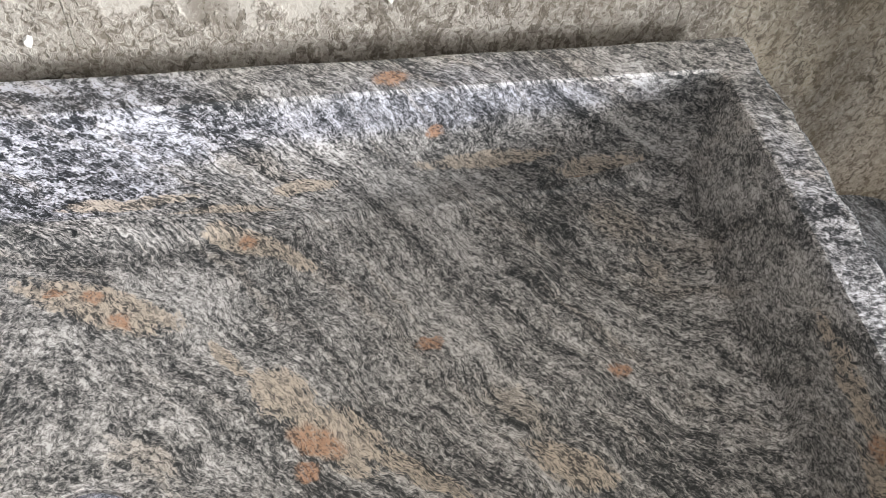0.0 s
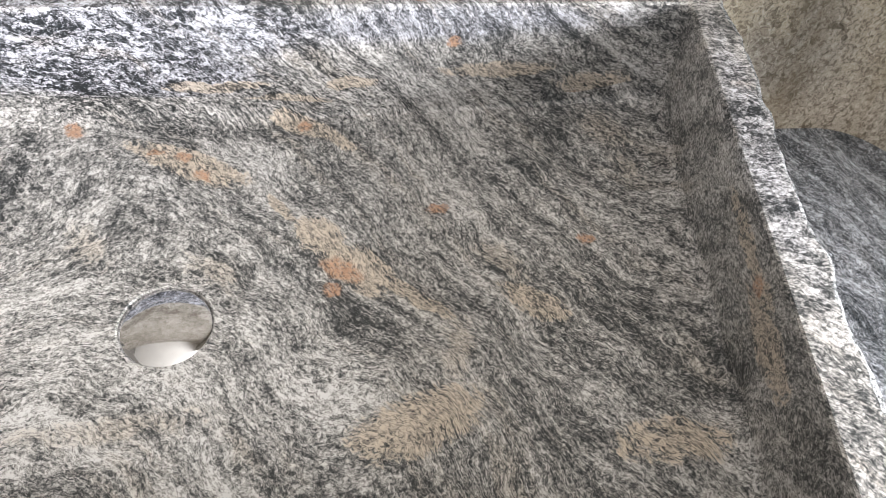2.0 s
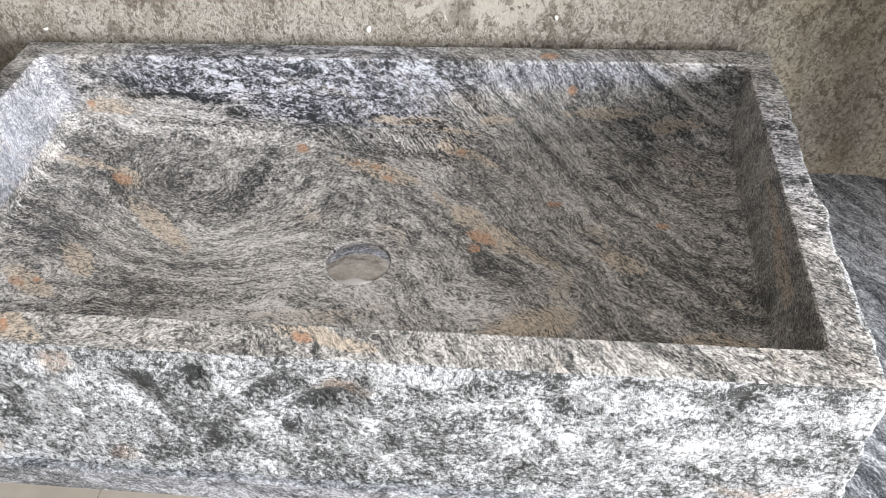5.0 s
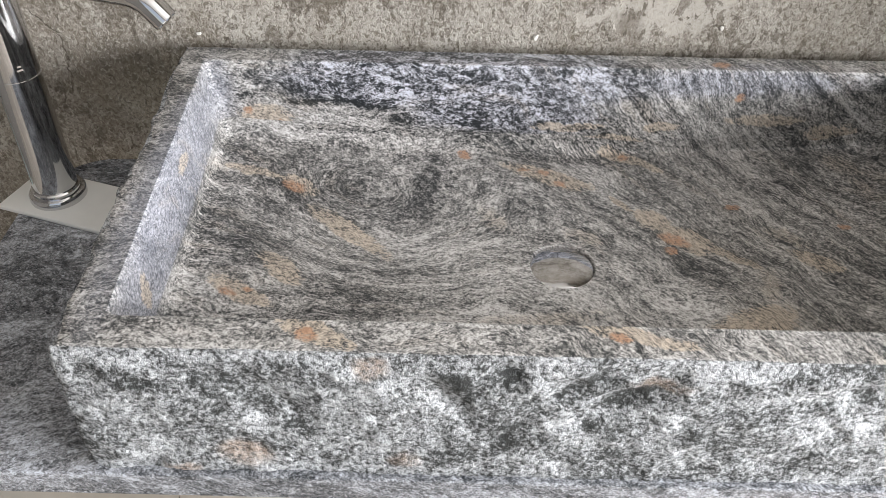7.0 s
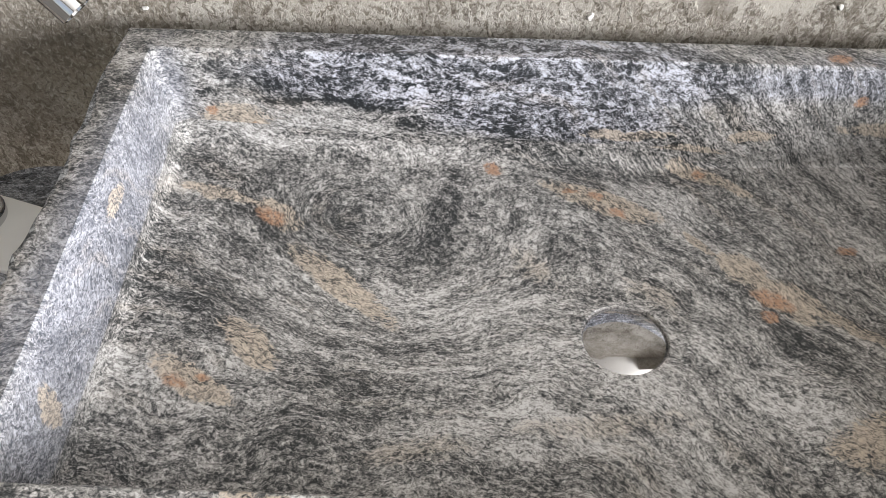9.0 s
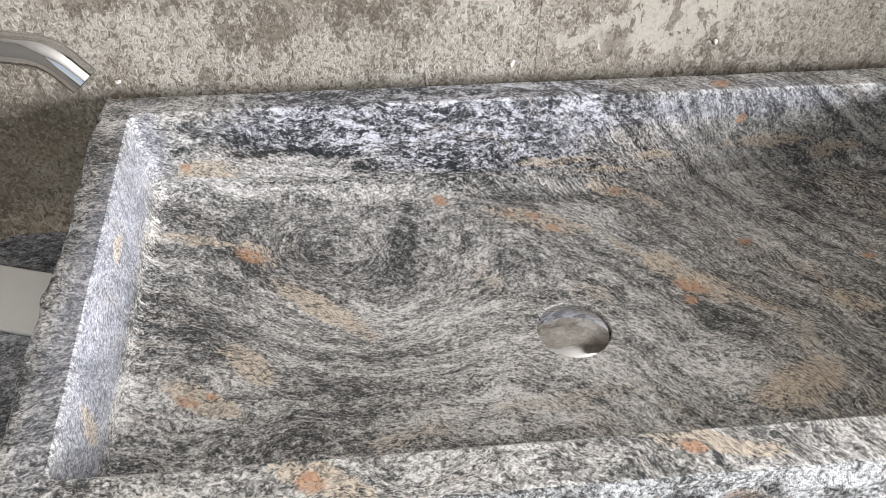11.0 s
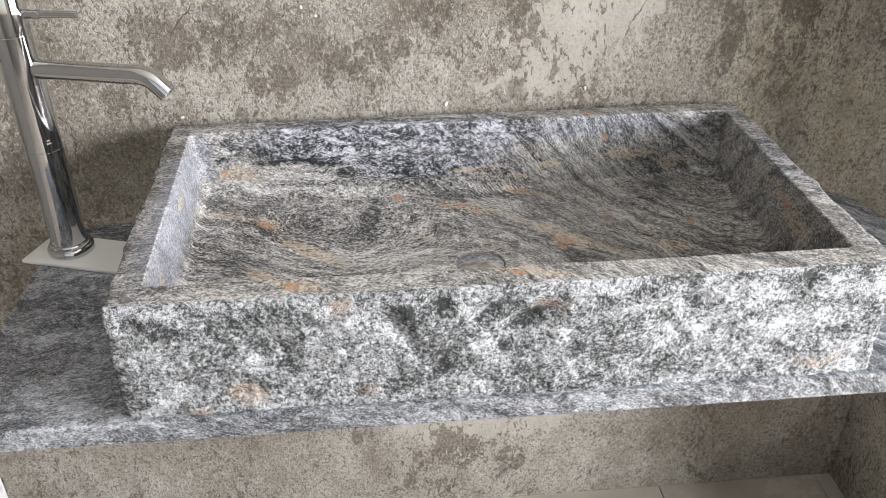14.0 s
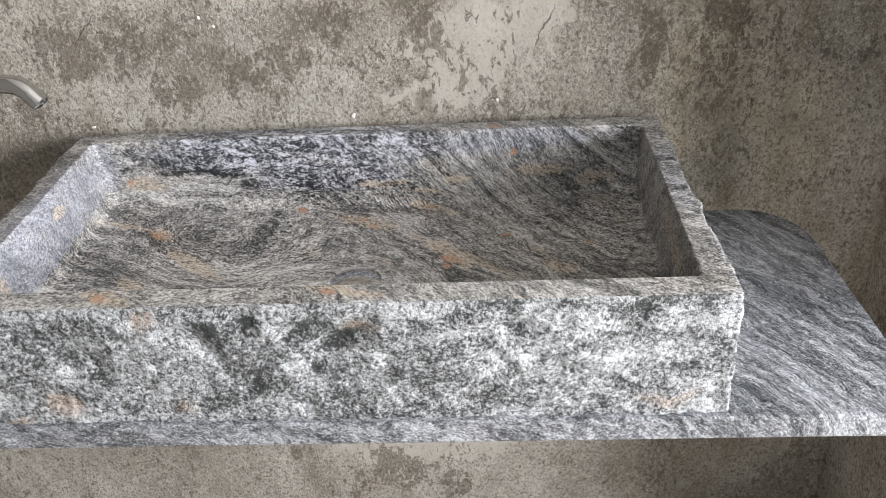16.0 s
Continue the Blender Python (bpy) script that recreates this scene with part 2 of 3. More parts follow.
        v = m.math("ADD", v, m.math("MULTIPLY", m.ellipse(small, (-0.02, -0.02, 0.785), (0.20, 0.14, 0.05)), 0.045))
    stone = m.ramp(v, [(0.27, (0.016 * t, 0.019 * t, 0.021 * t)), (0.40, (0.083 * t, 0.086 * t, 0.087 * t)), (0.50, (0.215 * t, 0.210 * t, 0.205 * t)),
                       (0.60, (0.375 * t, 0.364 * t, 0.355 * t)), (0.76, (0.66 * t, 0.655 * t, 0.65 * t))])
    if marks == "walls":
        # blue sky reflection put into the stone's colour on the back and end walls
        sky_tint = m.math("MAXIMUM", bold, m.ellipse(small, (-0.375, 0.0, 0.86), (0.03, 0.25, 0.06)))
        sky_tint = m.math("MAXIMUM", sky_tint, m.ellipse(small, (0.2, 0.2, 0.885), (0.16, 0.03, 0.02)))
        stone = m.mix(m.math("MULTIPLY", sky_tint, 0.55), stone, m.mix(1.0, stone, (0.86, 0.93, 1.16), "MULTIPLY"))
        # dull bloom on the end wall, paled and blued for the window light
        lit_bloom = m.math("MULTIPLY", m.ellipse(small, (-0.378, 0.0, 0.86), (0.022, 0.26, 0.07)), m.span(m.noise(m.mapping(at, (0, 0, 0), (200, 260, 60)), 1.0, 3, 0.6), 0.40, 0.60, 0.30, 0.58))
        stone = m.mix(lit_bloom, stone, m.mix(m.span(grain, 0.35, 0.65), (0.16, 0.175, 0.22), (0.38, 0.39, 0.435)))
    # tan bands that wander with the banding
    tan = m.span(streaks(9, 50, 3.0, 0.6, 21.0), 0.55, 0.72, 0, 0.30 if marks else 0.12)
    tan = m.math("MULTIPLY", tan, m.span(v, 0.34, 0.56, 0.15, 0.9))
    if marks:
        ragged = m.math("ADD", m.math("MULTIPLY", m.math("SUBTRACT", ribbon, 0.5), 2.2), m.math("MULTIPLY", m.math("SUBTRACT", grain, 0.5), 1.3))
        drawn = m.most(m.ellipse(small, c, size, a, 0.25, 1.35) for c, size, a in (FLOOR_VEINS if marks == "floor" else WALL_VEINS))
        drawn = m.span(m.math("ADD", drawn, m.math("MULTIPLY", ragged, m.span(drawn, 0.05, 0.4))), 0.18, 0.56)
        if marks == "floor":
            faint = m.most(m.ellipse(small, c, size, a, 0.1, 1.5) for c, size, a in FLOOR_CLOUDS)
            drawn = m.math("MAXIMUM", drawn, m.math("MULTIPLY", m.span(m.math("ADD", faint, ragged), 0.35, 1.0), 0.45))
        tan = m.math("MAXIMUM", tan, m.math("MULTIPLY", drawn, m.span(v, 0.30, 0.54, 0.20, 0.86)))
    stone = m.mix(tan, stone, m.mix(m.span(grain, 0.35, 0.65), (0.24 * t, 0.203 * t, 0.170 * t), (0.62 * t, 0.535 * t, 0.435 * t)))
    if marks:
        wob = m.vec("ADD", at, m.scaled(m.vec("SUBTRACT", m.noise(at, 90, 3, 0.6, colour=True), (0.5, 0.5, 0.5)), 0.013))
        eye = m.most(m.ellipse(wob, c, size, a, 0.62, 1.08) for c, size, a in (FLOOR_EYES if marks == "floor" else WALL_EYES))
        stone = m.mix(m.math("MULTIPLY", eye, m.span(m.math("ADD", thread, speck), 0.78, 1.12, 0.25, 0.92)), stone, m.mix(m.span(speck, 0.35, 0.65), (0.30, 0.155, 0.090), (0.52, 0.315, 0.205)))
    else:
        stone = m.mix(1.0, stone, (0.92, 0.98, 1.09), "MULTIPLY")
    m.bump(m.noise(m.mapping(m.coords, (0, 0, -25), (300, 700, 600)), 1.0, 2, 0.6), 0.14, 0.0010)
    return m.finish(stone, m.span(grain, 0.3, 0.7, rough + 0.08, rough - 0.08), specular=0.5)


def broken_stone(name):
    """The same stone freshly split: crushed pale crystals, dark mica drawn out along the banding, shade painted into
    the struck hollows.
    """
    m = Nodes(name)
    at = m.coords
    w = m.scaled(m.vec("SUBTRACT", m.noise(at, 16, 3, 0.55, colour=True), (0.5, 0.5, 0.5)), 0.05)
    flow = m.vec("ADD", at, w)
    near = m.vec("ADD", at, m.scaled(w, 0.35))
    patch = m.noise(m.mapping(flow, (0, 40, 0), (16, 20, 40)), 1.0, 4.0, 0.60)
    streak = m.noise(m.mapping(flow, (0, 32, 0), (60, 100, 210)), 1.0, 3.0, 0.6, 0.4)
    crumb = m.noise(at, 230, 3.0, 0.66, 0.6)
    fine = m.noise(at, 900, 2.0, 0.65)
    flake = m.cells(m.vec("ADD", at, m.scaled(m.noise(at, 300, 1, 0.5, colour=True), 0.004)), 420, out="Color")
    joint = m.cells(m.vec("ADD", at, m.scaled(m.noise(at, 260, 2, 0.6, colour=True), 0.006)), 250, "DISTANCE_TO_EDGE")
    v = m.math("ADD", m.span(joint, 0.0, 0.16, 0.420, 0.545), m.math("MULTIPLY", m.math("SUBTRACT", patch, 0.5), 0.78))
    for n, weight in ((streak, 0.22), (crumb, 1.1), (fine, 0.45), (m.tone(flake), 0.14)):
        v = m.math("ADD", v, m.math("MULTIPLY", m.math("SUBTRACT", n, 0.5), weight))
    # dark mineral patches, and shade painted where the struck hollows lie
    mica_shade = m.most(m.ellipse(near, (x, -0.23, z), (a, 0.06, b), 0, 0.15, 1.35, lean) for x, z, a, b, lean in
                  ((-0.255, 0.848, 0.050, 0.010, 48), (-0.230, 0.822, 0.036, 0.012, 40), (-0.305, 0.872, 0.030, 0.010, 40), (-0.350, 0.872, 0.030, 0.014, 20),
                   (-0.102, 0.868, 0.022, 0.009, 60), (-0.064, 0.881, 0.014, 0.009, 0), (-0.012, 0.870, 0.026, 0.006, -42), (0.036, 0.867, 0.035, 0.010, -38),
                   (0.014, 0.850, 0.012, 0.006, 0), (0.200, 0.865, 0.019, 0.011, 35), (0.255, 0.893, 0.020, 0.006, 10), (0.320, 0.886, 0.018, 0.012, 30),
                   (-0.152, 0.782, 0.012, 0.012, 45), (-0.048, 0.838, 0.015, 0.010, 40), (-0.065, 0.808, 0.016, 0.018, 0), (0.000, 0.826, 0.014, 0.012, 0), (0.076, 0.826, 0.006, 0.022, -20)))
    v = m.math("SUBTRACT", v, m.math("MULTIPLY", mica_shade, 0.15))
    chalk = m.most(m.ellipse(flow, (x, -0.23, z), (a, 0.06, b)) for x, z, a, b in
                    ((0.224, 0.878, 0.018, 0.016), (0.165, 0.820, 0.045, 0.018), (-0.34, 0.790, 0.05, 0.018), (0.12, 0.886, 0.012, 0.02), (0.29, 0.83, 0.05, 0.02), (-0.02, 0.83, 0.03, 0.02)))
    v = m.math("ADD", v, m.math("MULTIPLY", chalk, 0.07))
    stone = m.ramp(v, [(0.29, (0.030, 0.032, 0.032)), (0.41, (0.110, 0.116, 0.119)), (0.52, (0.255, 0.264, 0.274)), (0.65, (0.415, 0.43, 0.448)), (0.84, (0.63, 0.645, 0.665))])
    rust = m.most([m.ellipse(flow, (-0.170, -0.23, 0.886), (0.014, 0.05, 0.011)), m.ellipse(flow, (-0.270, -0.23, 0.782), (0.018, 0.05, 0.020)),
                   m.math("MULTIPLY", m.ellipse(flow, (0.350, -0.23, 0.776), (0.032, 0.05, 0.007)), 0.7), m.ellipse(flow, (-0.322, -0.23, 0.767), (0.014, 0.05, 0.007)),
                   m.math("MULTIPLY", m.ellipse(flow, (0.052, -0.23, 0.880), (0.022, 0.05, 0.008)), 0.6), m.math("MULTIPLY", m.ellipse(flow, (-0.15, -0.23, 0.78), (0.015, 0.05, 0.010)), 0.6)])
    stone = m.mix(m.math("MULTIPLY", rust, m.span(crumb, 0.35, 0.6, 0.12, 0.66)), stone, m.mix(m.span(fine, 0.35, 0.65), (0.27, 0.185, 0.135), (0.54, 0.42, 0.33)))
    m.bump(m.math("ADD", crumb, m.math("MULTIPLY", fine, 0.5)), 0.6, 0.0028)
    return m.finish(stone, 0.72, specular=0.35)


def concrete(name, tint=(1, 1, 1)):
    """Weathered concrete finish: grey-taupe crusted ground, smooth pale scraped fields, ragged dark pits in clusters, hair cracks, rain streaks."""
    m = Nodes(name)
    info = m.tree.nodes.new("ShaderNodeObjectInfo").outputs["Random"]
    at = m.coords
    loose = m.vec("ADD", at, m.scaled(m.vec("SUBTRACT", m.noise(at, 13, 5, 0.68, colour=True), (0.5, 0.5, 0.5)), 0.13))

    def spots(places, inner=0.3, outer=1.2):
        return m.most(m.ellipse(loose, (x, 0.26, z), (a, 0.3, b), 0, inner, outer) for x, z, a, b in places)

    cloud = m.noise(at, 2.6, 4, 0.6, 0.3)
    blot = m.noise(m.mapping(at, (0, 0, 0), (1.2, 1.2, 0.8)), 11, 5, 0.66, 0.4)
    base = m.ramp(m.math("ADD", m.math("MULTIPLY", cloud, 0.5), m.math("MULTIPLY", blot, 0.5)),
                  [(0.36, (0.180, 0.162, 0.141)), (0.50, (0.315, 0.293, 0.268)), (0.63, (0.44, 0.42, 0.396))])
    base = m.mix(m.math("MULTIPLY", m.math("SUBTRACT", info, 0.5), 0.14), base, (0.5, 0.5, 0.48))
    # scraped smooth fields and soot clouds
    bare_place = spots(((0.17, 1.00, 0.13, 0.10), (0.10, 0.93, 0.10, 0.03), (0.05, 0.30, 0.20, 0.12), (0.25, 1.05, 0.06, 0.08)))
    bare = m.span(m.math("ADD", m.math("MULTIPLY", bare_place, 0.45), m.noise(m.mapping(at, (0, 0, 0), (9, 9, 5.5), (5, 2, 9)), 1.0, 6, 0.68, 0.2)), 0.66, 0.76)
    base = m.mix(m.math("MULTIPLY", bare, 0.62), base, (0.475, 0.452, 0.425))
    soot = spots(((-0.20, 0.985, 0.12, 0.06), (-0.31, 1.03, 0.09, 0.06), (-0.10, 1.04, 0.16, 0.04), (0.09, 0.92, 0.035, 0.02), (0.51, 1.035, 0.05, 0.03),
                  (-0.62, 0.86, 0.06, 0.10), (0.12, 0.30, 0.05, 0.04), (-0.46, 0.86, 0.07, 0.05), (0.40, 0.98, 0.012, 0.08)))
    base = m.mix(m.math("MULTIPLY", soot, m.span(blot, 0.38, 0.60, 0.82, 0.46)), base, (0.135, 0.118, 0.100))
    # ochre tint, also lifting the end bay's shade and warming that beside the basin
    ochre_lift = spots(((0.50, 0.96, 0.12, 0.11), (0.62, 0.86, 0.10, 0.12), (0.46, 0.86, 0.06, 0.06), (-0.46, 0.82, 0.10, 0.07)))
    base = m.mix(m.math("MULTIPLY", ochre_lift, m.span(blot, 0.40, 0.60, 0.30, 0.62)), base, (0.47, 0.415, 0.32))
    # a fine crust of raised grains
    crust = m.noise(m.mapping(at, (0, 0, 0), (1, 1, 0.85)), 225, 3.5, 0.66, 1.0)
    grain = m.math("SUBTRACT", 1.0, m.math("MULTIPLY", bare, 0.70))
    base = m.mix(m.math("MULTIPLY", m.span(crust, 0.38, 0.51, 0.78, 0.0), grain), base, (0.12, 0.104, 0.086))
    base = m.mix(m.math("MULTIPLY", m.span(crust, 0.52, 0.66, 0.0, 0.55), grain), base, (0.56, 0.535, 0.50))
    # ragged pits that gather in clusters, taller than wide
    trail = spots(((0.09, 1.02, 0.020, 0.07), (0.10, 0.93, 0.035, 0.022), (0.085, 0.985, 0.016, 0.03), (-0.185, 0.985, 0.05, 0.045), (-0.33, 1.02, 0.05, 0.05), (0.0, 0.21, 0.05, 0.06), (-0.27, 0.95, 0.06, 0.03), (-0.42, 1.02, 0.05, 0.05), (-0.10, 0.99, 0.05, 0.03),
                   (0.10, 0.16, 0.05, 0.03), (0.51, 1.035, 0.04, 0.02), (-0.50, 0.94, 0.03, 0.03), (0.40, 0.99, 0.016, 0.10), (-0.04, 1.04, 0.05, 0.03)))
    field = m.math("ADD", m.math("MULTIPLY", m.span(m.noise(at, 7.5, 4, 0.62, 0.5), 0.44, 0.64), 0.72), m.math("MULTIPLY", trail, 0.95))
    shape = m.noise(m.mapping(at, (0, 0, 0), (105, 105, 55)), 1.0, 5, 0.62, 0.7)
    pit = m.span(m.math("SUBTRACT", shape, m.math("SUBTRACT", 0.625, m.math("MULTIPLY", field, 0.135))), 0.0, 0.018)
    broad = m.noise(m.mapping(at, (0, 0, 0), (46, 46, 26), (4, 1, 2)), 1.0, 6, 0.68, 0.6)
    scar = m.span(m.math("SUBTRACT", broad, m.math("SUBTRACT", 0.64, m.math("MULTIPLY", field, 0.135))), 0.0, 0.016)
    base = m.mix(m.math("MULTIPLY", m.math("MAXIMUM", pit, scar), m.span(crust, 0.35, 0.6, 0.88, 0.55)), base, (0.105, 0.090, 0.074))
    # rain has run down the end bay
    wet = m.span(m.vec("DOT_PRODUCT", loose, (1, 0, 0)), 0.36, 0.52, 0.25, 1.0)
    streak = m.span(m.noise(m.mapping(at, (0, 0, 0), (24, 24, 2.0)), 1.0, 4, 0.62), 0.47, 0.68)
    base = m.mix(m.math("MULTIPLY", m.math("MULTIPLY", streak, wet), 0.30), base, (0.22, 0.182, 0.125))
    stain = m.span(m.noise(m.mapping(at, (0, 0, 0), (8, 8, 4), (1, 6, 2)), 1.0, 6, 0.68, 0.3), 0.50, 0.64)
    base = m.mix(m.math("MULTIPLY", stain, 0.24), base, (0.155, 0.130, 0.098))
    # hair cracks
    warped = m.vec("ADD", at, m.scaled(m.noise(at, 9, 4, 0.62, colour=True), 0.14))
    crack = m.math("MULTIPLY", m.span(m.cells(warped, 5.0, "DISTANCE_TO_EDGE"), 0.0, 0.010, 1, 0), m.span(m.noise(at, 4.1, 2), 0.55, 0.62))
    jagged = m.vec("ADD", at, m.scaled(m.vec("SUBTRACT", m.noise(at, 45, 3, 0.6, colour=True), (0.5, 0.5, 0.5)), 0.022))
    crack = m.math("MAXIMUM", crack, m.most(m.ellipse(jagged, (x, 0.26, z), (a, 0.1, 0.0011), 0, 0.5, 1.4, lean) for x, z, a, lean in
                                            ((-0.582, 0.910, 0.022, 40), (-0.570, 0.882, 0.024, 80), (-0.572, 0.845, 0.026, 95), (-0.590, 0.815, 0.020, -60),
                                             (-0.500, 0.228, 0.060, -14), (0.258, 1.022, 0.030, -65), (-0.385, 1.045, 0.030, -50))))
    base = m.mix(m.math("MULTIPLY", crack, 0.70), base, (0.09, 0.075, 0.06))
    base = m.mix(1.0, base, tint, "MULTIPLY")
    height = m.math("SUBTRACT", m.math("MULTIPLY", crust, m.math("MULTIPLY", grain, 1.2)), m.math("ADD", m.math("MULTIPLY", m.math("MAXIMUM", pit, scar), 0.45), m.math("MULTIPLY", crack, 0.8)))
    m.bump(height, 0.75, 0.0026)
    return m.finish(base, 0.86, specular=0.25)


def plain(name, colour, rough, metallic=0.0, vary=0.12, scale=30, bump=0.0):
    """One colour with a little mottling and relief."""
    m = Nodes(name)
    n = m.noise(m.coords, scale, 3, 0.6)
    dark = tuple(c * (1 - vary) for c in colour)
    light = tuple(min(1, c * (1 + vary)) for c in colour)
    col = m.mix(m.span(n, 0.3, 0.7), dark, light)
    if bump:
        m.bump(m.noise(m.coords, scale * 5, 2, 0.6), bump, 0.001)
    return m.finish(col, m.span(n, 0.3, 0.7, rough * 0.85, rough * 1.15), metallic)


def washed_board(name):
    """Teal board with white brushed streaks."""
    m = Nodes(name)
    n = m.noise(m.mapping(m.coords, (0, 0, 0), (45, 10, 9)), 1.0, 4, 0.65)
    return m.finish(m.ramp(n, [(0.44, (0.20, 0.33, 0.34)), (0.52, (0.34, 0.45, 0.46)), (0.56, (0.75, 0.76, 0.76))]), 0.5)


FOLDS = (((-0.16, 0.05, 0.78), (0.23, 0.17, 0.30), 0, 0.105), ((-0.222, 0.118, 0.78), (0.085, 0.065, 0.20), -10, 0.046),
         ((0.185, -0.10, 0.78), (0.10, 0.13, 0.20), 0, -0.075))
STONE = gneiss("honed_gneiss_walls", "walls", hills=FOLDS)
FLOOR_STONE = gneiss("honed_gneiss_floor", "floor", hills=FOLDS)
SLAB_STONE = gneiss("slab_gneiss", "", 0.92, 0.26, (0.12, 0.85, 0.80), (0.30, 0.75, 0.40), (((-0.62, -0.2, 0.75), (0.3, 0.3, 0.3), 0, 0.05),), 0.0, 0.88, 0.60)
BROKEN = broken_stone("split_gneiss")
CONCRETE = concrete("weathered_concrete", (1.10, 1.095, 1.06))
CHROME = plain("chrome", (0.62, 0.62, 0.63), 0.06, 1.0, 0.03, 8)
PLATE = plain("white_plastic", (0.78, 0.78, 0.76), 0.35, 0, 0.03, 20)
TILE = plain("floor_tile", (0.44, 0.40, 0.35), 0.25, 0, 0.08, 9)
GROUT = plain("grout", (0.30, 0.28, 0.25), 0.9, 0, 0.1, 60)
BACKING = plain("wall_backing", (0.20, 0.18, 0.16), 0.9, 0, 0.1, 60)
PAINT = plain("grey_plaster", (0.13, 0.122, 0.112), 0.85, 0, 0.06, 3, 0.1)
CEILING_PAINT = plain("white_paint", (0.60, 0.585, 0.56), 0.8, 0, 0.03, 3, 0.1)
STEEL = plain("steel", (0.35, 0.35, 0.36), 0.4, 1.0, 0.08, 20)
CHALK = plain("white_filler", (0.75, 0.74, 0.72), 0.7, 0, 0.06, 200)
BOARD = washed_board("washed_board")


# ---- building helpers ----
def thing(name, place, label, category, group="", kind=""):
    ob = new(name)
    ob.location = place
    ob.empty_display_size = 0.05
    return tagged(ob, label, category, group, kind)


def mesh_object(name, verts, faces, materials, smooth=False, parent=None, label="", picks=None):
    me = bpy.data.meshes.new(name)
    me.from_pydata([tuple(v) for v in verts], [], [tuple(f) for f in faces])
    for mat in materials:
        me.materials.append(mat)
    if picks is not None:
        me.polygons.foreach_set("material_index", picks)
    me.polygons.foreach_set("use_smooth", [smooth] * len(me.polygons))
    me.update()
    ob = new(name, me)
    return under(ob, parent, label)


def under(ob, parent, label=""):
    if parent is not None:
        bpy.context.view_layer.update()
        ob.parent = parent
        ob.matrix_parent_inverse = parent.matrix_world.inverted()
    return tagged(ob, label)


def part(name, bm, material, parent=None, label="", smooth=False):
    me = bpy.data.meshes.new(name)
    bmesh.ops.recalc_face_normals(bm, faces=bm.faces)
    for f in bm.faces:
        f.smooth = smooth
    bm.to_mesh(me)
    bm.free()
    me.materials.append(material)
    return under(new(name, me), parent, label)


def box(lo, hi, bevel=0.0, m=None, segments=2):
    bm = bmesh.new()
    bmesh.ops.create_cube(bm, size=1)
    for v in bm.verts:
        v.co = Vector([lo[i] + (v.co[i] + 0.5) * (hi[i] - lo[i]) for i in range(3)])
    if bevel:
        bmesh.ops.bevel(bm, geom=bm.edges, offset=bevel, segments=segments, affect="EDGES", profile=0.5)
    if m is not None:
        bm.transform(m)
    return bm


def lathe(profile, n=48, m=None):
    """A turned solid about z from (radius, height) pairs; radius 0 closes an end."""
    bm = bmesh.new()
    rings = []
    for r, z in profile:
        if r <= 0:
            rings.append([bm.verts.new((0, 0, z))])
        else:
            rings.append([bm.verts.new((r * math.cos(2 * math.pi * i / n), r * math.sin(2 * math.pi * i / n), z)) for i in range(n)])
    for a, b in zip(rings, rings[1:]):
        for i in range(n):
            j = (i + 1) % n
            q = [a[i % len(a)], a[j % len(a)], b[j % len(b)], b[i % len(b)]]
            q = list(dict.fromkeys(q))
            if len(q) > 2:
                bm.faces.new(q)
    if m is not None:
        bm.transform(m)
    return bm


def pipe(points, radius, n=28, wall=0.0):
    """A tube along points, its far end open with that wall thickness."""
    bm = bmesh.new()
    pts = [Vector(p) for p in points]
    rings = []

    def ring(p, d, r):
        side = d.cross(Vector((0, 0, 1)))
        side = side.normalized() if side.length > 1e-4 else Vector((1, 0, 0))
        up = side.cross(d).normalized()
        rings.append([bm.verts.new(p + r * (math.cos(2 * math.pi * i / n) * side + math.sin(2 * math.pi * i / n) * up)) for i in range(n)])

    dirs = [(pts[min(i + 1, len(pts) - 1)] - pts[max(i - 1, 0)]).normalized() for i in range(len(pts))]
    for p, d in zip(pts, dirs):
        ring(p, d, radius)
    if wall:
        ring(pts[-1], dirs[-1], radius - wall)
        ring(pts[-1] - dirs[-1] * 0.0012, dirs[-1], radius - wall)
    for a, b in zip(rings, rings[1:]):
        for i in range(n):
            bm.faces.new((a[i], a[(i + 1) % n], b[(i + 1) % n], b[i]))
    bm.faces.new(rings[0])
    bm.faces.new(rings[-1])
    return bm


# ---- the room ----
FLOOR, WALL, TOP = 0.060, 0.257, 2.75
RIGHT = 0.772


def wall_piece(name, lo, hi, material, label):
    ob = part(name, box(lo, hi), material)
    return tagged(ob, label, "wall", kind="structure")


wall_north = wall_piece("wall_north", (-1.75, WALL + 0.012, FLOOR - 0.1), (RIGHT + 0.15, WALL + 0.18, TOP), BACKING, "wall behind the concrete-look sheets")
# sheets of concrete finish with fine butt joints
joints = [-1.75] + [0.006 + 0.3755 * k for k in range(-4, 2)] + [RIGHT]
for a, b in zip(joints, joints[1:]):
    ob = part("wall_panel", box((a + 0.00015, WALL, FLOOR), (b - 0.00015, WALL + 0.012, TOP), 0.0003, segments=1), CONCRETE, wall_north)
wall_piece("wall_pier", (RIGHT, -0.13, FLOOR - 0.1), (RIGHT + 0.15, WALL + 0.012, TOP), CONCRETE, "short return wall of weathered grey-brown concrete")
wall_piece("wall_west", (-1.90, -3.2, FLOOR - 0.1), (-1.75, WALL + 0.18, TOP), PAINT, "plain grey plastered side wall")
wall_piece("wall_return", (RIGHT + 0.15, -0.12, FLOOR - 0.1), (2.35, 0.0, TOP), PAINT, "plain grey plastered wall beside the pier")


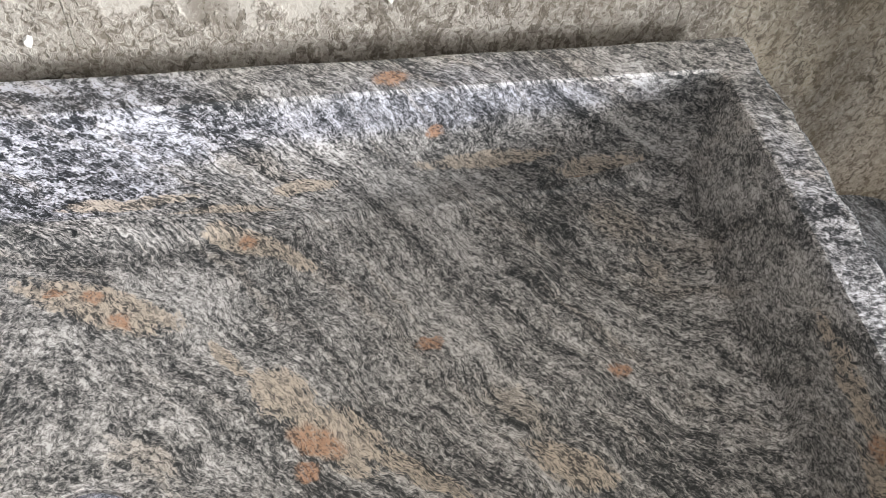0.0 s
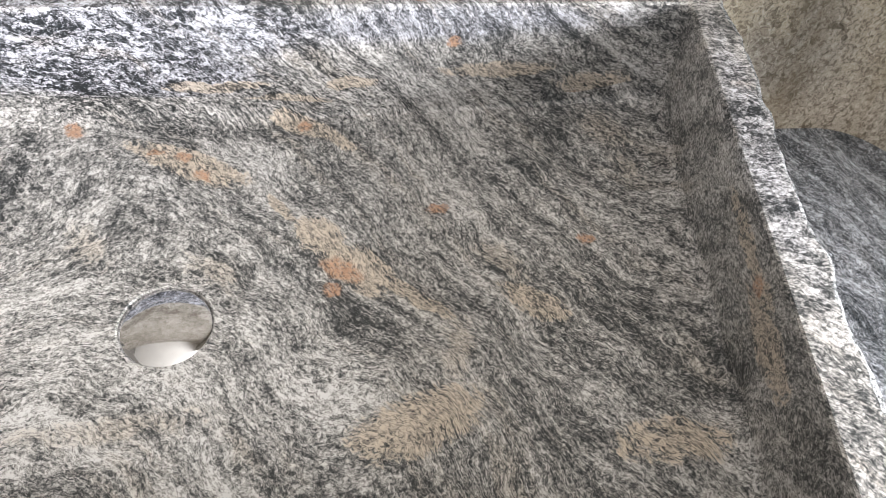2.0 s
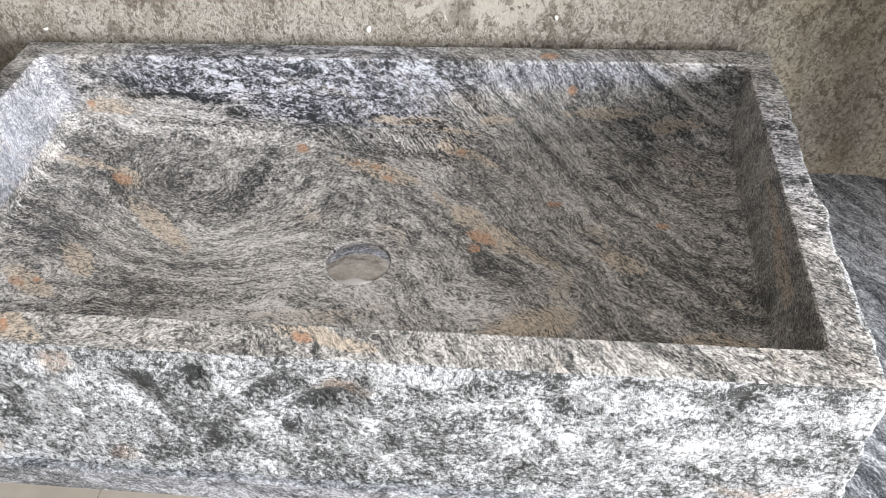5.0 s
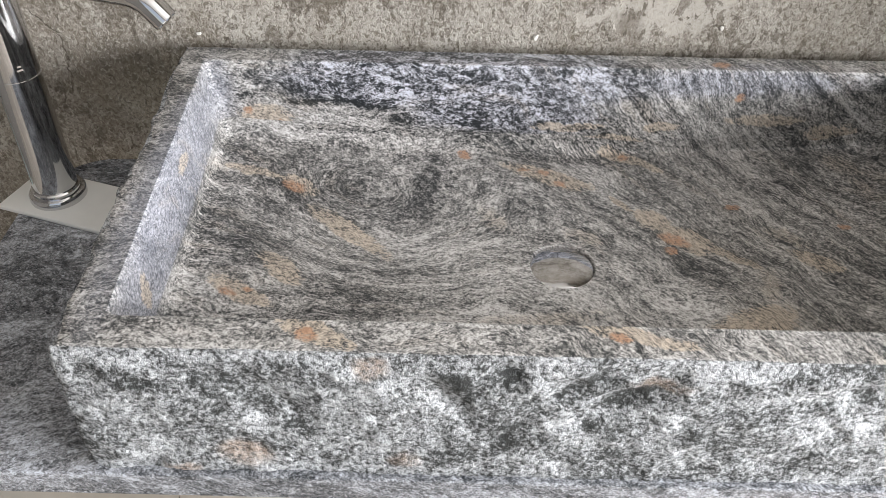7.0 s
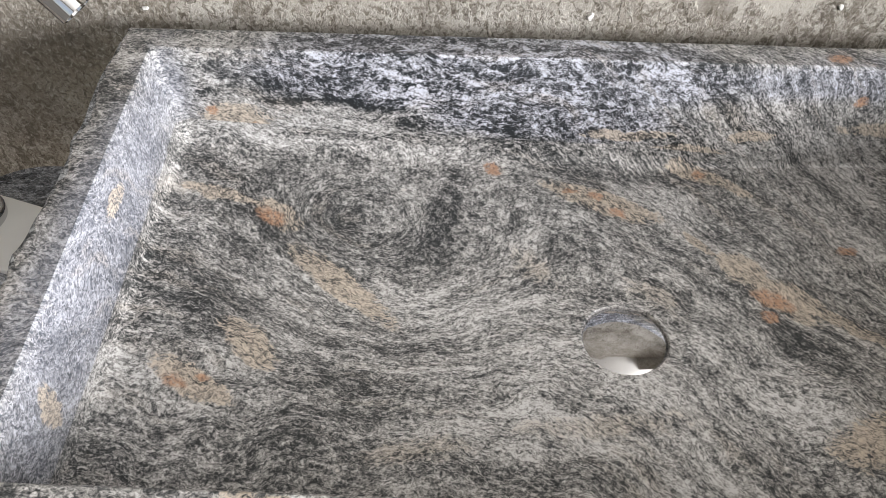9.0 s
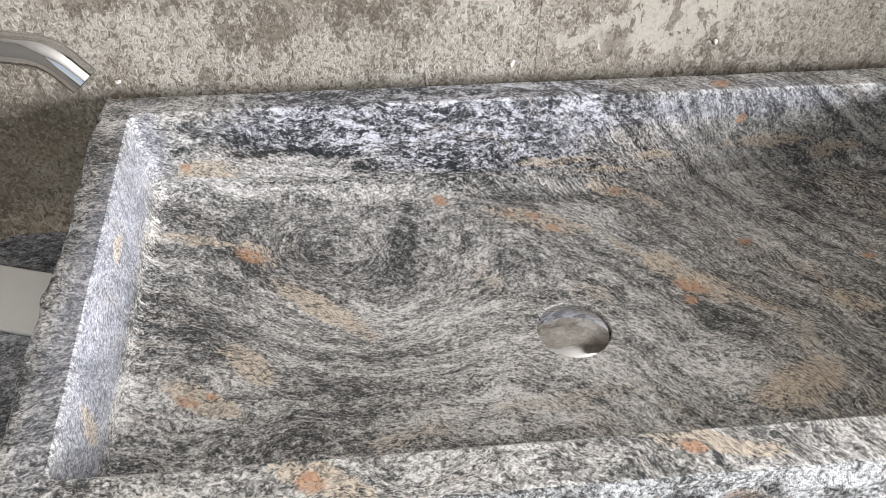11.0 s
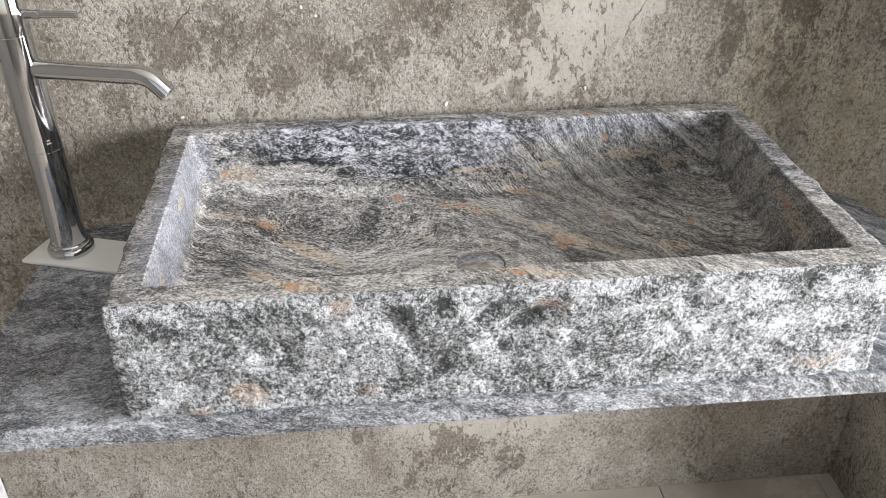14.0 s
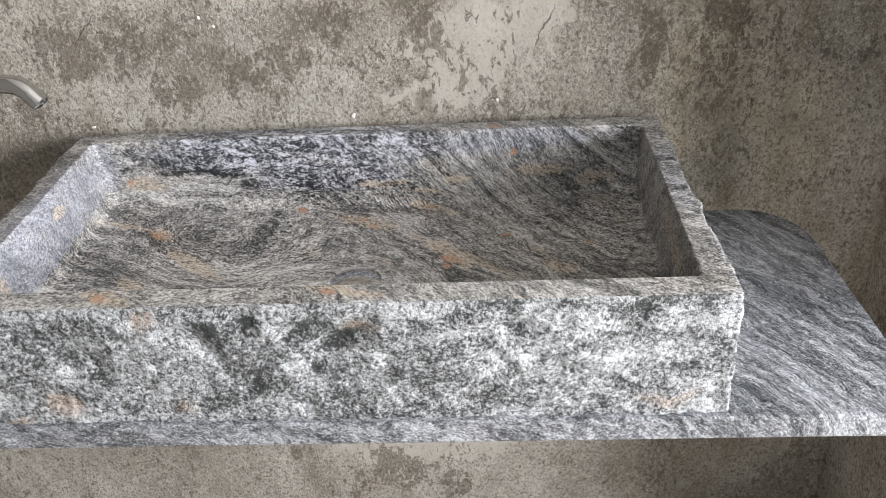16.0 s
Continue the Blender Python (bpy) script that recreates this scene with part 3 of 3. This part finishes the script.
def wall_with_window(name, axis, at, thick, lo, hi, open_lo, open_hi, sill, head, label):
    """A wall with one opening, of four butted blocks in one mesh."""
    bm = bmesh.new()
    for a, b, z0, z1 in ((lo, open_lo, FLOOR - 0.1, TOP), (open_hi, hi, FLOOR - 0.1, TOP), (open_lo, open_hi, FLOOR - 0.1, sill), (open_lo, open_hi, head, TOP)):
        lo3, hi3 = ((at, a, z0), (at + thick, b, z1)) if axis == "x" else ((a, at, z0), (b, at + thick, z1))
        piece = box(lo3, hi3)
        me = bpy.data.meshes.new("piece")
        piece.to_mesh(me)
        piece.free()
        bm.from_mesh(me)
        bpy.data.meshes.remove(me)
    return tagged(part(name, bm, PAINT), label, "wall", kind="structure")


wall_with_window("wall_east", "x", 2.2, 0.15, -3.2, -0.15, -2.2, -0.3, 0.93, 1.97, "unseen grey plastered wall with a wide window opening")
# unseen wall; its opening is made up to go with the front fill
wall_with_window("wall_south", "y", -3.2, 0.15, -1.75, 2.2, -1.6, 1.0, 1.0, 2.5, "unseen grey plastered wall with a wide window opening")
floor = tagged(part("floor", box((-1.75, -3.05, FLOOR - 0.1), (2.2, WALL, FLOOR - 0.004)), GROUT), "pale beige tiled floor", "floor", kind="structure")
tagged(part("ceiling", box((-1.9, -3.2, TOP), (2.35, WALL + 0.18, TOP + 0.1)), CEILING_PAINT), "plain white painted ceiling", "ceiling", kind="structure")


# ---- stone slab ----
def slab_outline(x0, x1, y0, y1, rx, ry, n=14):
    """Square at the front, rear corners rounded by rx across and ry deep."""
    pts = [(x0, y0), (x1, y0)]
    for k in range(n + 1):
        a = math.pi / 2 * k / n
        pts.append((x1 - rx + rx * math.cos(a), y1 - ry + ry * math.sin(a)))
    for k in range(n + 1):
        a = math.pi / 2 + math.pi / 2 * k / n
        pts.append((x0 + rx + rx * math.cos(a), y1 - ry + ry * math.sin(a)))
    return pts


SLAB_TOP, SLAB_LOW = 0.7585, 0.7295
bm = bmesh.new()
low = [bm.verts.new((x, y, SLAB_LOW)) for x, y in slab_outline(-0.597, 0.616, -0.241, 0.208, 0.080, 0.100)]
face = bm.faces.new(low)
ext = bmesh.ops.extrude_face_region(bm, geom=[face])
bmesh.ops.translate(bm, verts=[v for v in ext["geom"] if isinstance(v, bmesh.types.BMVert)], vec=(0, 0, SLAB_TOP - SLAB_LOW))
bmesh.ops.bevel(bm, geom=[e for e in bm.edges if abs(e.verts[0].co.z - e.verts[1].co.z) < 1e-6], offset=0.0015, segments=2, affect="EDGES", profile=0.5)
slab = tagged(part("vanity_slab", bm, SLAB_STONE), "grey banded gneiss slab with rounded rear corners, carrying the basin", "countertop")
for x in (-0.38, 0.38):
    bracket = thing("wall_bracket", (x, WALL, SLAB_LOW), "steel wall bracket under the stone slab", "bracket", "brackets under the slab")
    part("arm", box((x - 0.02, -0.12, SLAB_LOW - 0.008), (x + 0.02, WALL, SLAB_LOW), 0.001), STEEL, bracket)
    part("wall_plate", box((x - 0.02, WALL - 0.008, SLAB_LOW - 0.16), (x + 0.02, WALL, SLAB_LOW - 0.009), 0.001), STEEL, bracket)


# ---- the basin ----
RIM = 0.90
NX, NY = 400, 210


def loop(left_back, left_front, right_back, right_front, front, back, r, k=7):
    """Points round a rectangle, from the front left corner, the corners rounded by r; the same count for every loop."""
    def side(a, b, n):
        return [(a[0] + (b[0] - a[0]) * i / n, a[1] + (b[1] - a[1]) * i / n) for i in range(1, n)]

    def corner(c, a0):
        return [(c[0] + r * math.cos(a0 + math.pi / 2 * i / k), c[1] + r * math.sin(a0 + math.pi / 2 * i / k)) for i in range(k + 1)]

    fl, fr = corner((left_front + r, front + r), math.pi), corner((right_front - r, front + r), 1.5 * math.pi)
    br, bl = corner((right_back - r, back - r), 0), corner((left_back + r, back - r), 0.5 * math.pi)
    return np.array(fl + side(fl[-1], fr[0], NX) + fr + side(fr[-1], br[0], NY) + br + side(br[-1], bl[0], NX) + bl + side(bl[-1], fl[0], NY))


def fractal(p, octaves, scale):
    v, a, s = 0.0, 1.0, scale
    for _ in range(octaves):
        v += a * noise.noise(Vector(p) * s)
        a, s = a * 0.5, s * 2.1
    return v


def scallops(x, z, seed, scale):
    """Shell-shaped chips that meet in ridges."""
    p = Vector((x * scale, seed, z * scale))
    p += Vector((noise.noise(p * 1.3), 0, noise.noise(p * 1.3 + Vector((9, 3, 5))))) * 0.55
    d = noise.voronoi(p)[0][0]
    return d * d - 0.22


def facets(x, z, seed, scale, tilt, stepped):
    """Broken planes, each leaning its own way, that meet in sharp steps."""
    p = Vector((x * scale, seed, z * scale))
    p += Vector((noise.noise(p * 1.7), 0, noise.noise(p * 1.7 + Vector((4, 8, 2))))) * 0.35
    c = noise.voronoi(p)[1][0]
    lean = noise.noise_vector(c * 5.3 + Vector((3.3, 1.7, 0.4)))
    return ((p.x - c.x) * lean.x + (p.z - c.z) * lean.z) * tilt / scale + lean.y * stepped / scale


# struck hollows in the split front: x, z, half length, half width, lean, depth
HOLLOWS = [(0.030, 0.862, 0.042, 0.011, 40, 0.009), (-0.012, 0.870, 0.030, 0.008, 42, 0.007), (-0.065, 0.885, 0.016, 0.010, 10, 0.006),
           (0.195, 0.865, 0.022, 0.012, -20, 0.007), (0.310, 0.875, 0.026, 0.014, 35, 0.006), (-0.110, 0.850, 0.032, 0.011, -50, 0.006),
           (-0.245, 0.845, 0.050, 0.014, -42, 0.006), (0.120, 0.800, 0.030, 0.010, 30, 0.005)]


def hollow(x, z):
    d = 0.0
    for cx, cz, long, wide, lean, deep in HOLLOWS:
        a = radians(lean)
        u, v = (x - cx) * math.cos(a) + (z - cz) * math.sin(a), -(x - cx) * math.sin(a) + (z - cz) * math.cos(a)
        r = (u / long) ** 2 + (v / wide) ** 2
        if r < 6:
            d += deep * math.exp(-r * 0.8)
    return d


OUTER = (-0.414, -0.400, 0.414, 0.410, -0.232, 0.229)
INNER = (-0.386, -0.368, 0.388, 0.380, -0.197, 0.198)
FLOOR_IN = (-0.381, -0.368, 0.385, 0.377, -0.195, 0.203)
DRAIN = (0.003, 0.002)
outer, inner, foot = loop(*OUTER, 0.003), loop(*INNER, 0.007), loop(*FLOOR_IN, 0.014)
count = len(outer)
fx, fy = outer[:, 0], outer[:, 1]
step = np.roll(outer, -1, 0) - np.roll(outer, 1, 0)
normal = np.stack((step[:, 1], -step[:, 0]), 1) / np.linalg.norm(step, axis=1)[:, None]
is_front, is_side = normal[:, 1] < -0.5, np.abs(normal[:, 0]) > 0.7
rings = []
ROWS = 58
for j in range(ROWS + 1):
    h = j / ROWS
    z = SLAB_TOP + 0.0005 + h * (RIM - 0.0015 - SLAB_TOP)
    top = min(1.0, (1 - h) * 9)
    ring = np.zeros((count, 3))
    for i in range(count):
        p = (fx[i] * 1.0, fy[i] * 1.0, z)
        if is_front[i]:
            d = 0.0026 * fractal((p[0], p[1] * 0.2, z * 1.1), 3, 14) + 0.0042 * scallops(p[0] - 0.5 * z, z, 0.3, 15) + 0.0022 * scallops(p[0] - 0.2 * z, z, 0.7, 40) + 0.0016 * fractal((p[0], 0, z), 3, 65)
            d += facets(p[0] + 0.6 * z, z * 1.2, 0.5, 22, 0.06, 0.002) + facets(p[0] - 0.4 * z, z, 2.5, 70, 0.08, 0.002)
            d = 0.002 + max(-0.010, min(0.005, d)) - 0.75 * hollow(p[0] + 0.006 * noise.noise(Vector((p[0] * 60, 1, z * 60))), z + 0.006 * noise.noise(Vector((p[0] * 60, 5, z * 60))))
            d = d * (0.12 + 0.88 * top) - (1 - top) * 0.001
        elif is_side[i]:
            d = 0.005 * fractal(p, 4, 15) + 0.007 * scallops(p[1], z, 0.4, 24)
            d = max(-0.009, min(0.004, d)) * (0.75 + 0.25 * top)
            if z < 0.80 and fy[i] < 0:
                d -= 0.05 * (0.80 - z)
        else:
            d = 0.001 * fractal(p, 2, 20)
        ring[i] = (fx[i] + normal[i, 0] * d, fy[i] + normal[i, 1] * d, z)
    rings.append(ring)
edge = rings[-1].copy()
for i in range(count):
    n1 = fractal((edge[i, 0], edge[i, 1], 3.1), 4, 28)
    edge[i, :2] -= normal[i] * (0.0008 + (0.0065 if is_side[i] else 0.001) * abs(n1))
    edge[i, 2] = RIM - 0.0002
rings.append(edge)


def flat(points, z):
    return np.column_stack((points, np.full(count, z)))


rim_out = flat(edge[:, :2] * 0.93 + inner * 0.07, RIM)
rim_in = flat(inner + (edge[:, :2] - inner) * 0.05, RIM)
rings += [rim_out, flat(edge[:, :2] * 0.5 + inner * 0.5, RIM), rim_in, flat(inner, RIM - 0.0015)]
outside_rings = ROWS


def floor_height(x, y):
    """The bowl's floor falls gently from its ends to the waste."""
    return 0.7815 + 0.016 * min(1.0, (abs(x - DRAIN[0]) / 0.37)) ** 1.6 + 0.004 * min(1.0, abs(y) / 0.2) ** 2


# the hollow between floor and walls: wide at the back left, tight along the back right
FILLET = np.where(foot[:, 1] > 0.16, 0.016 - 0.012 * np.clip((foot[:, 0] - 0.02) / 0.10, 0, 1) * np.clip((0.37 - foot[:, 0]) / 0.05, 0, 1), 0.012)
base_z = np.array([floor_height(x, y) for x, y in foot])
for j in range(1, 12):
    f = j / 12
    xy = inner + (foot - inner) * f
    rings.append(np.column_stack((xy, (RIM - 0.0015) + (base_z + FILLET - RIM + 0.0015) * f)))
inward = -normal
floor_start = len(rings) - 1
for j in range(0, 8):
    a = math.pi / 2 * j / 7
    xy = foot + inward * FILLET[:, None] * (1 - math.cos(a))
    z = np.array([floor_height(x, y) for x, y in xy])
    rings.append(np.column_stack((xy, z + FILLET * (1 - math.sin(a)))))
last = rings[-1][:, :2]
angle = np.arctan2(last[:, 1] - DRAIN[1], last[:, 0] - DRAIN[0])
HOLE = 0.0338
hole = np.stack((DRAIN[0] + HOLE * np.cos(angle), DRAIN[1] + HOLE * np.sin(angle)), 1)
for j in range(1, 27):
    f = (j / 26) ** 0.85
    xy = last + (hole - last) * f
    z = np.array([floor_height(x, y) + 0.0006 * noise.noise(Vector((x, y, 0)) * 9) for x, y in xy])
    rings.append(np.column_stack((xy, z)))
lip = rings[-1].copy()
lip[:, :2] = hole * 0.97 + np.array(DRAIN) * 0.03
lip[:, 2] -= 0.0012
rings.append(lip)
pit = lip.copy()
pit[:, 2] = 0.765
rings.append(pit)
verts = np.concatenate(rings)
faces, picks = [], []
for j in range(len(rings) - 1):
    for i in range(count):
        k = (i + 1) % count
        faces.append((j * count + i, j * count + k, (j + 1) * count + k, (j + 1) * count + i))
        picks.append(1 if j <= outside_rings else 2 if j >= floor_start else 0)
faces.append(tuple(range(count))[::-1])
picks.append(1)
basin = thing("wash_basin", (0, 0, SLAB_TOP), "rectangular grey gneiss wash basin with rough split front", "sink")
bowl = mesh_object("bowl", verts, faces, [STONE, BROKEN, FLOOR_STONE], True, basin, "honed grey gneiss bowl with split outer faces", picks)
bowl.data.set_sharp_from_angle(angle=radians(38))

# pop-up waste in the bowl's floor
zd = floor_height(*DRAIN)
waste = part("drain_cap", lathe([(0, 0.0030), (0.005, 0.0028), (0.010, 0.0023), (0.015, 0.0015), (0.020, 0.0004), (0.025, -0.0012), (0.029, -0.0027), (0.0318, -0.0038), (0.0328, -0.0045), (0.0328, -0.010), (0, -0.010)], 64, pose(DRAIN[0], DRAIN[1], zd + 0.0022)),
             CHROME, basin, "polished chrome pop-up cap", True)
waste.data.set_sharp_from_angle(angle=radians(50))
part("drain_body", lathe([(0, 0.766), (0.0322, 0.766), (0.0322, zd - 0.008), (0.030, zd - 0.008), (0.030, 0.768), (0, 0.768)], 48, pose(*DRAIN, 0)), CHROME, waste)


# ---- tap on its plate ----
TAP = (-0.560, 0.126)
TURN = -18
plate = part("tap_plate", box((-0.052, -0.041, 0), (0.112, 0.036, 0.0055), 0.002, pose(TAP[0], TAP[1], SLAB_TOP, 0, 0, TURN)), PLATE)
tagged(plate, "thin white plastic plate under the tap", "plate")
tap = thing("basin_tap", (TAP[0], TAP[1], SLAB_TOP + 0.0055), "tall polished chrome single-lever basin tap on a white plate", "tap")
tz = SLAB_TOP + 0.0055
at_tap = pose(TAP[0], TAP[1], tz, 0, 0, TURN)
part("base_ring", lathe([(0, 0), (0.031, 0), (0.031, 0.007), (0.0295, 0.009), (0.0265, 0.0095), (0.0265, 0.014), (0.025, 0.0155), (0, 0.0155)], 56, at_tap), CHROME, tap, "", True).data.set_sharp_from_angle(angle=radians(40))
column = part("column", lathe([(0, 0.0155), (0.0238, 0.0155), (0.0238, 0.155), (0.0231, 0.1556), (0.0231, 0.1566), (0.0238, 0.157), (0.0238, 0.306), (0.0231, 0.3066), (0.0231, 0.308), (0.0238, 0.3086), (0.0238, 0.382), (0.022, 0.385), (0, 0.385)], 56, at_tap), CHROME, tap, "", True)
column.data.set_sharp_from_angle(angle=radians(40))
run = [(0.012, 0, 0.263), (0.06, 0, 0.263), (0.11, 0, 0.2625), (0.153, 0, 0.262)]
for k in range(1, 8):
    a = radians(45 * k / 7)
    run.append((0.153 + 0.038 * math.sin(a), 0, 0.262 - 0.038 * (1 - math.cos(a))))
end = run[-1]
run.append((end[0] + 0.016 * math.cos(radians(45)), 0, end[2] - 0.016 * math.sin(radians(45))))
spout_turn = pose(TAP[0], TAP[1], tz, 0, 0, -15)
spout = part("spout", pipe([spout_turn @ Vector(p) for p in run], 0.0122, 32, 0.0015), CHROME, tap, "", True)
spout.data.set_sharp_from_angle(angle=radians(40))
lever = part("lever", pipe([spout_turn @ Vector(p) for p in ((0.015, 0, 0.331), (0.05, 0, 0.332), (0.092, 0, 0.333))], 0.0045, 20), CHROME, tap, "", True)
lever.data.set_sharp_from_angle(angle=radians(40))
part("lever_collar", pipe([spout_turn @ Vector(p) for p in ((0.020, 0, 0.3312), (0.044, 0, 0.3318))], 0.0056, 20), CHROME, lever)

# faint maker's mark on the column, too small to read
mark = bmesh.new()
for row in range(2):
    a = radians(-50)
    m4 = Matrix.Translation((TAP[0] + 0.0239 * math.cos(a), TAP[1] + 0.0239 * math.sin(a), tz + 0.168 + 0.004 * row)) @ Matrix.Rotation(a, 4, "Z")
    bmesh.ops.create_cube(mark, size=1, matrix=m4 @ Matrix.Diagonal((0.0006, 0.006 - 0.002 * row, 0.0018, 1)))
part("maker_mark", mark, BACKING, column)

# ---- small things ----
tagged(part("painted_board", box((-1.16, WALL - 0.026, FLOOR), (-0.852, WALL - 0.004, 0.62), 0.002), BOARD), "teal board with white brushed streaks against the wall", "board")


def filler_chip(x, z, wide, high, seed, label, y=WALL):
    """A ragged dab of white filler standing a little proud of the wall."""
    rnd = random.Random(seed)
    bm = bmesh.new()
    pts = []
    for k in range(9):
        a = 2 * math.pi * k / 9
        r = rnd.uniform(0.6, 1.1)
        pts.append((x + wide / 2 * r * math.cos(a), z + high / 2 * r * math.sin(a)))
    back = [bm.verts.new((px, y - 0.0002, pz)) for px, pz in pts]
    front = [bm.verts.new((x + (px - x) * 0.7, y - 0.0022, z + (pz - z) * 0.7)) for px, pz in pts]
    bm.faces.new(front)
    bm.faces.new(back[::-1])
    for k in range(9):
        j = (k + 1) % 9
        bm.faces.new((back[k], back[j], front[j], front[k]))
    return tagged(part("filler_dab", bm, CHALK), label, "filler", "filler dabs on the wall")


filler_chip(-0.018, 0.9055, 0.0075, 0.009, 1, "small ragged white filler dab on the concrete wall")
filler_chip(-0.407, 0.902, 0.006, 0.005, 2, "small ragged white filler dab on the concrete wall")
filler_chip(-0.200, 1.044, 0.005, 0.005, 4, "small ragged white filler dab on the concrete wall")
filler_chip(-0.219, 1.056, 0.004, 0.006, 5, "small ragged white filler dab on the concrete wall")
filler_chip(0.192, 0.9215, 0.006, 0.007, 3, "small ragged white filler dab on the concrete wall")

# floor tiles
PITCH = 0.3275
for ix in range(-6, 7):
    for iy in range(11):
        x0, y1 = 0.083 + PITCH * ix, WALL - PITCH * iy
        lo = (max(x0, -1.75) + 0.001, max(y1 - PITCH, -3.05) + 0.001)
        hi = (min(x0 + PITCH, 2.2) - 0.001, y1 - (0.001 if iy else 0.0))
        if hi[0] - lo[0] > 0.02 and hi[1] - lo[1] > 0.02:
            part("tile", box((*lo, FLOOR - 0.004), (*hi, FLOOR)), TILE, floor)
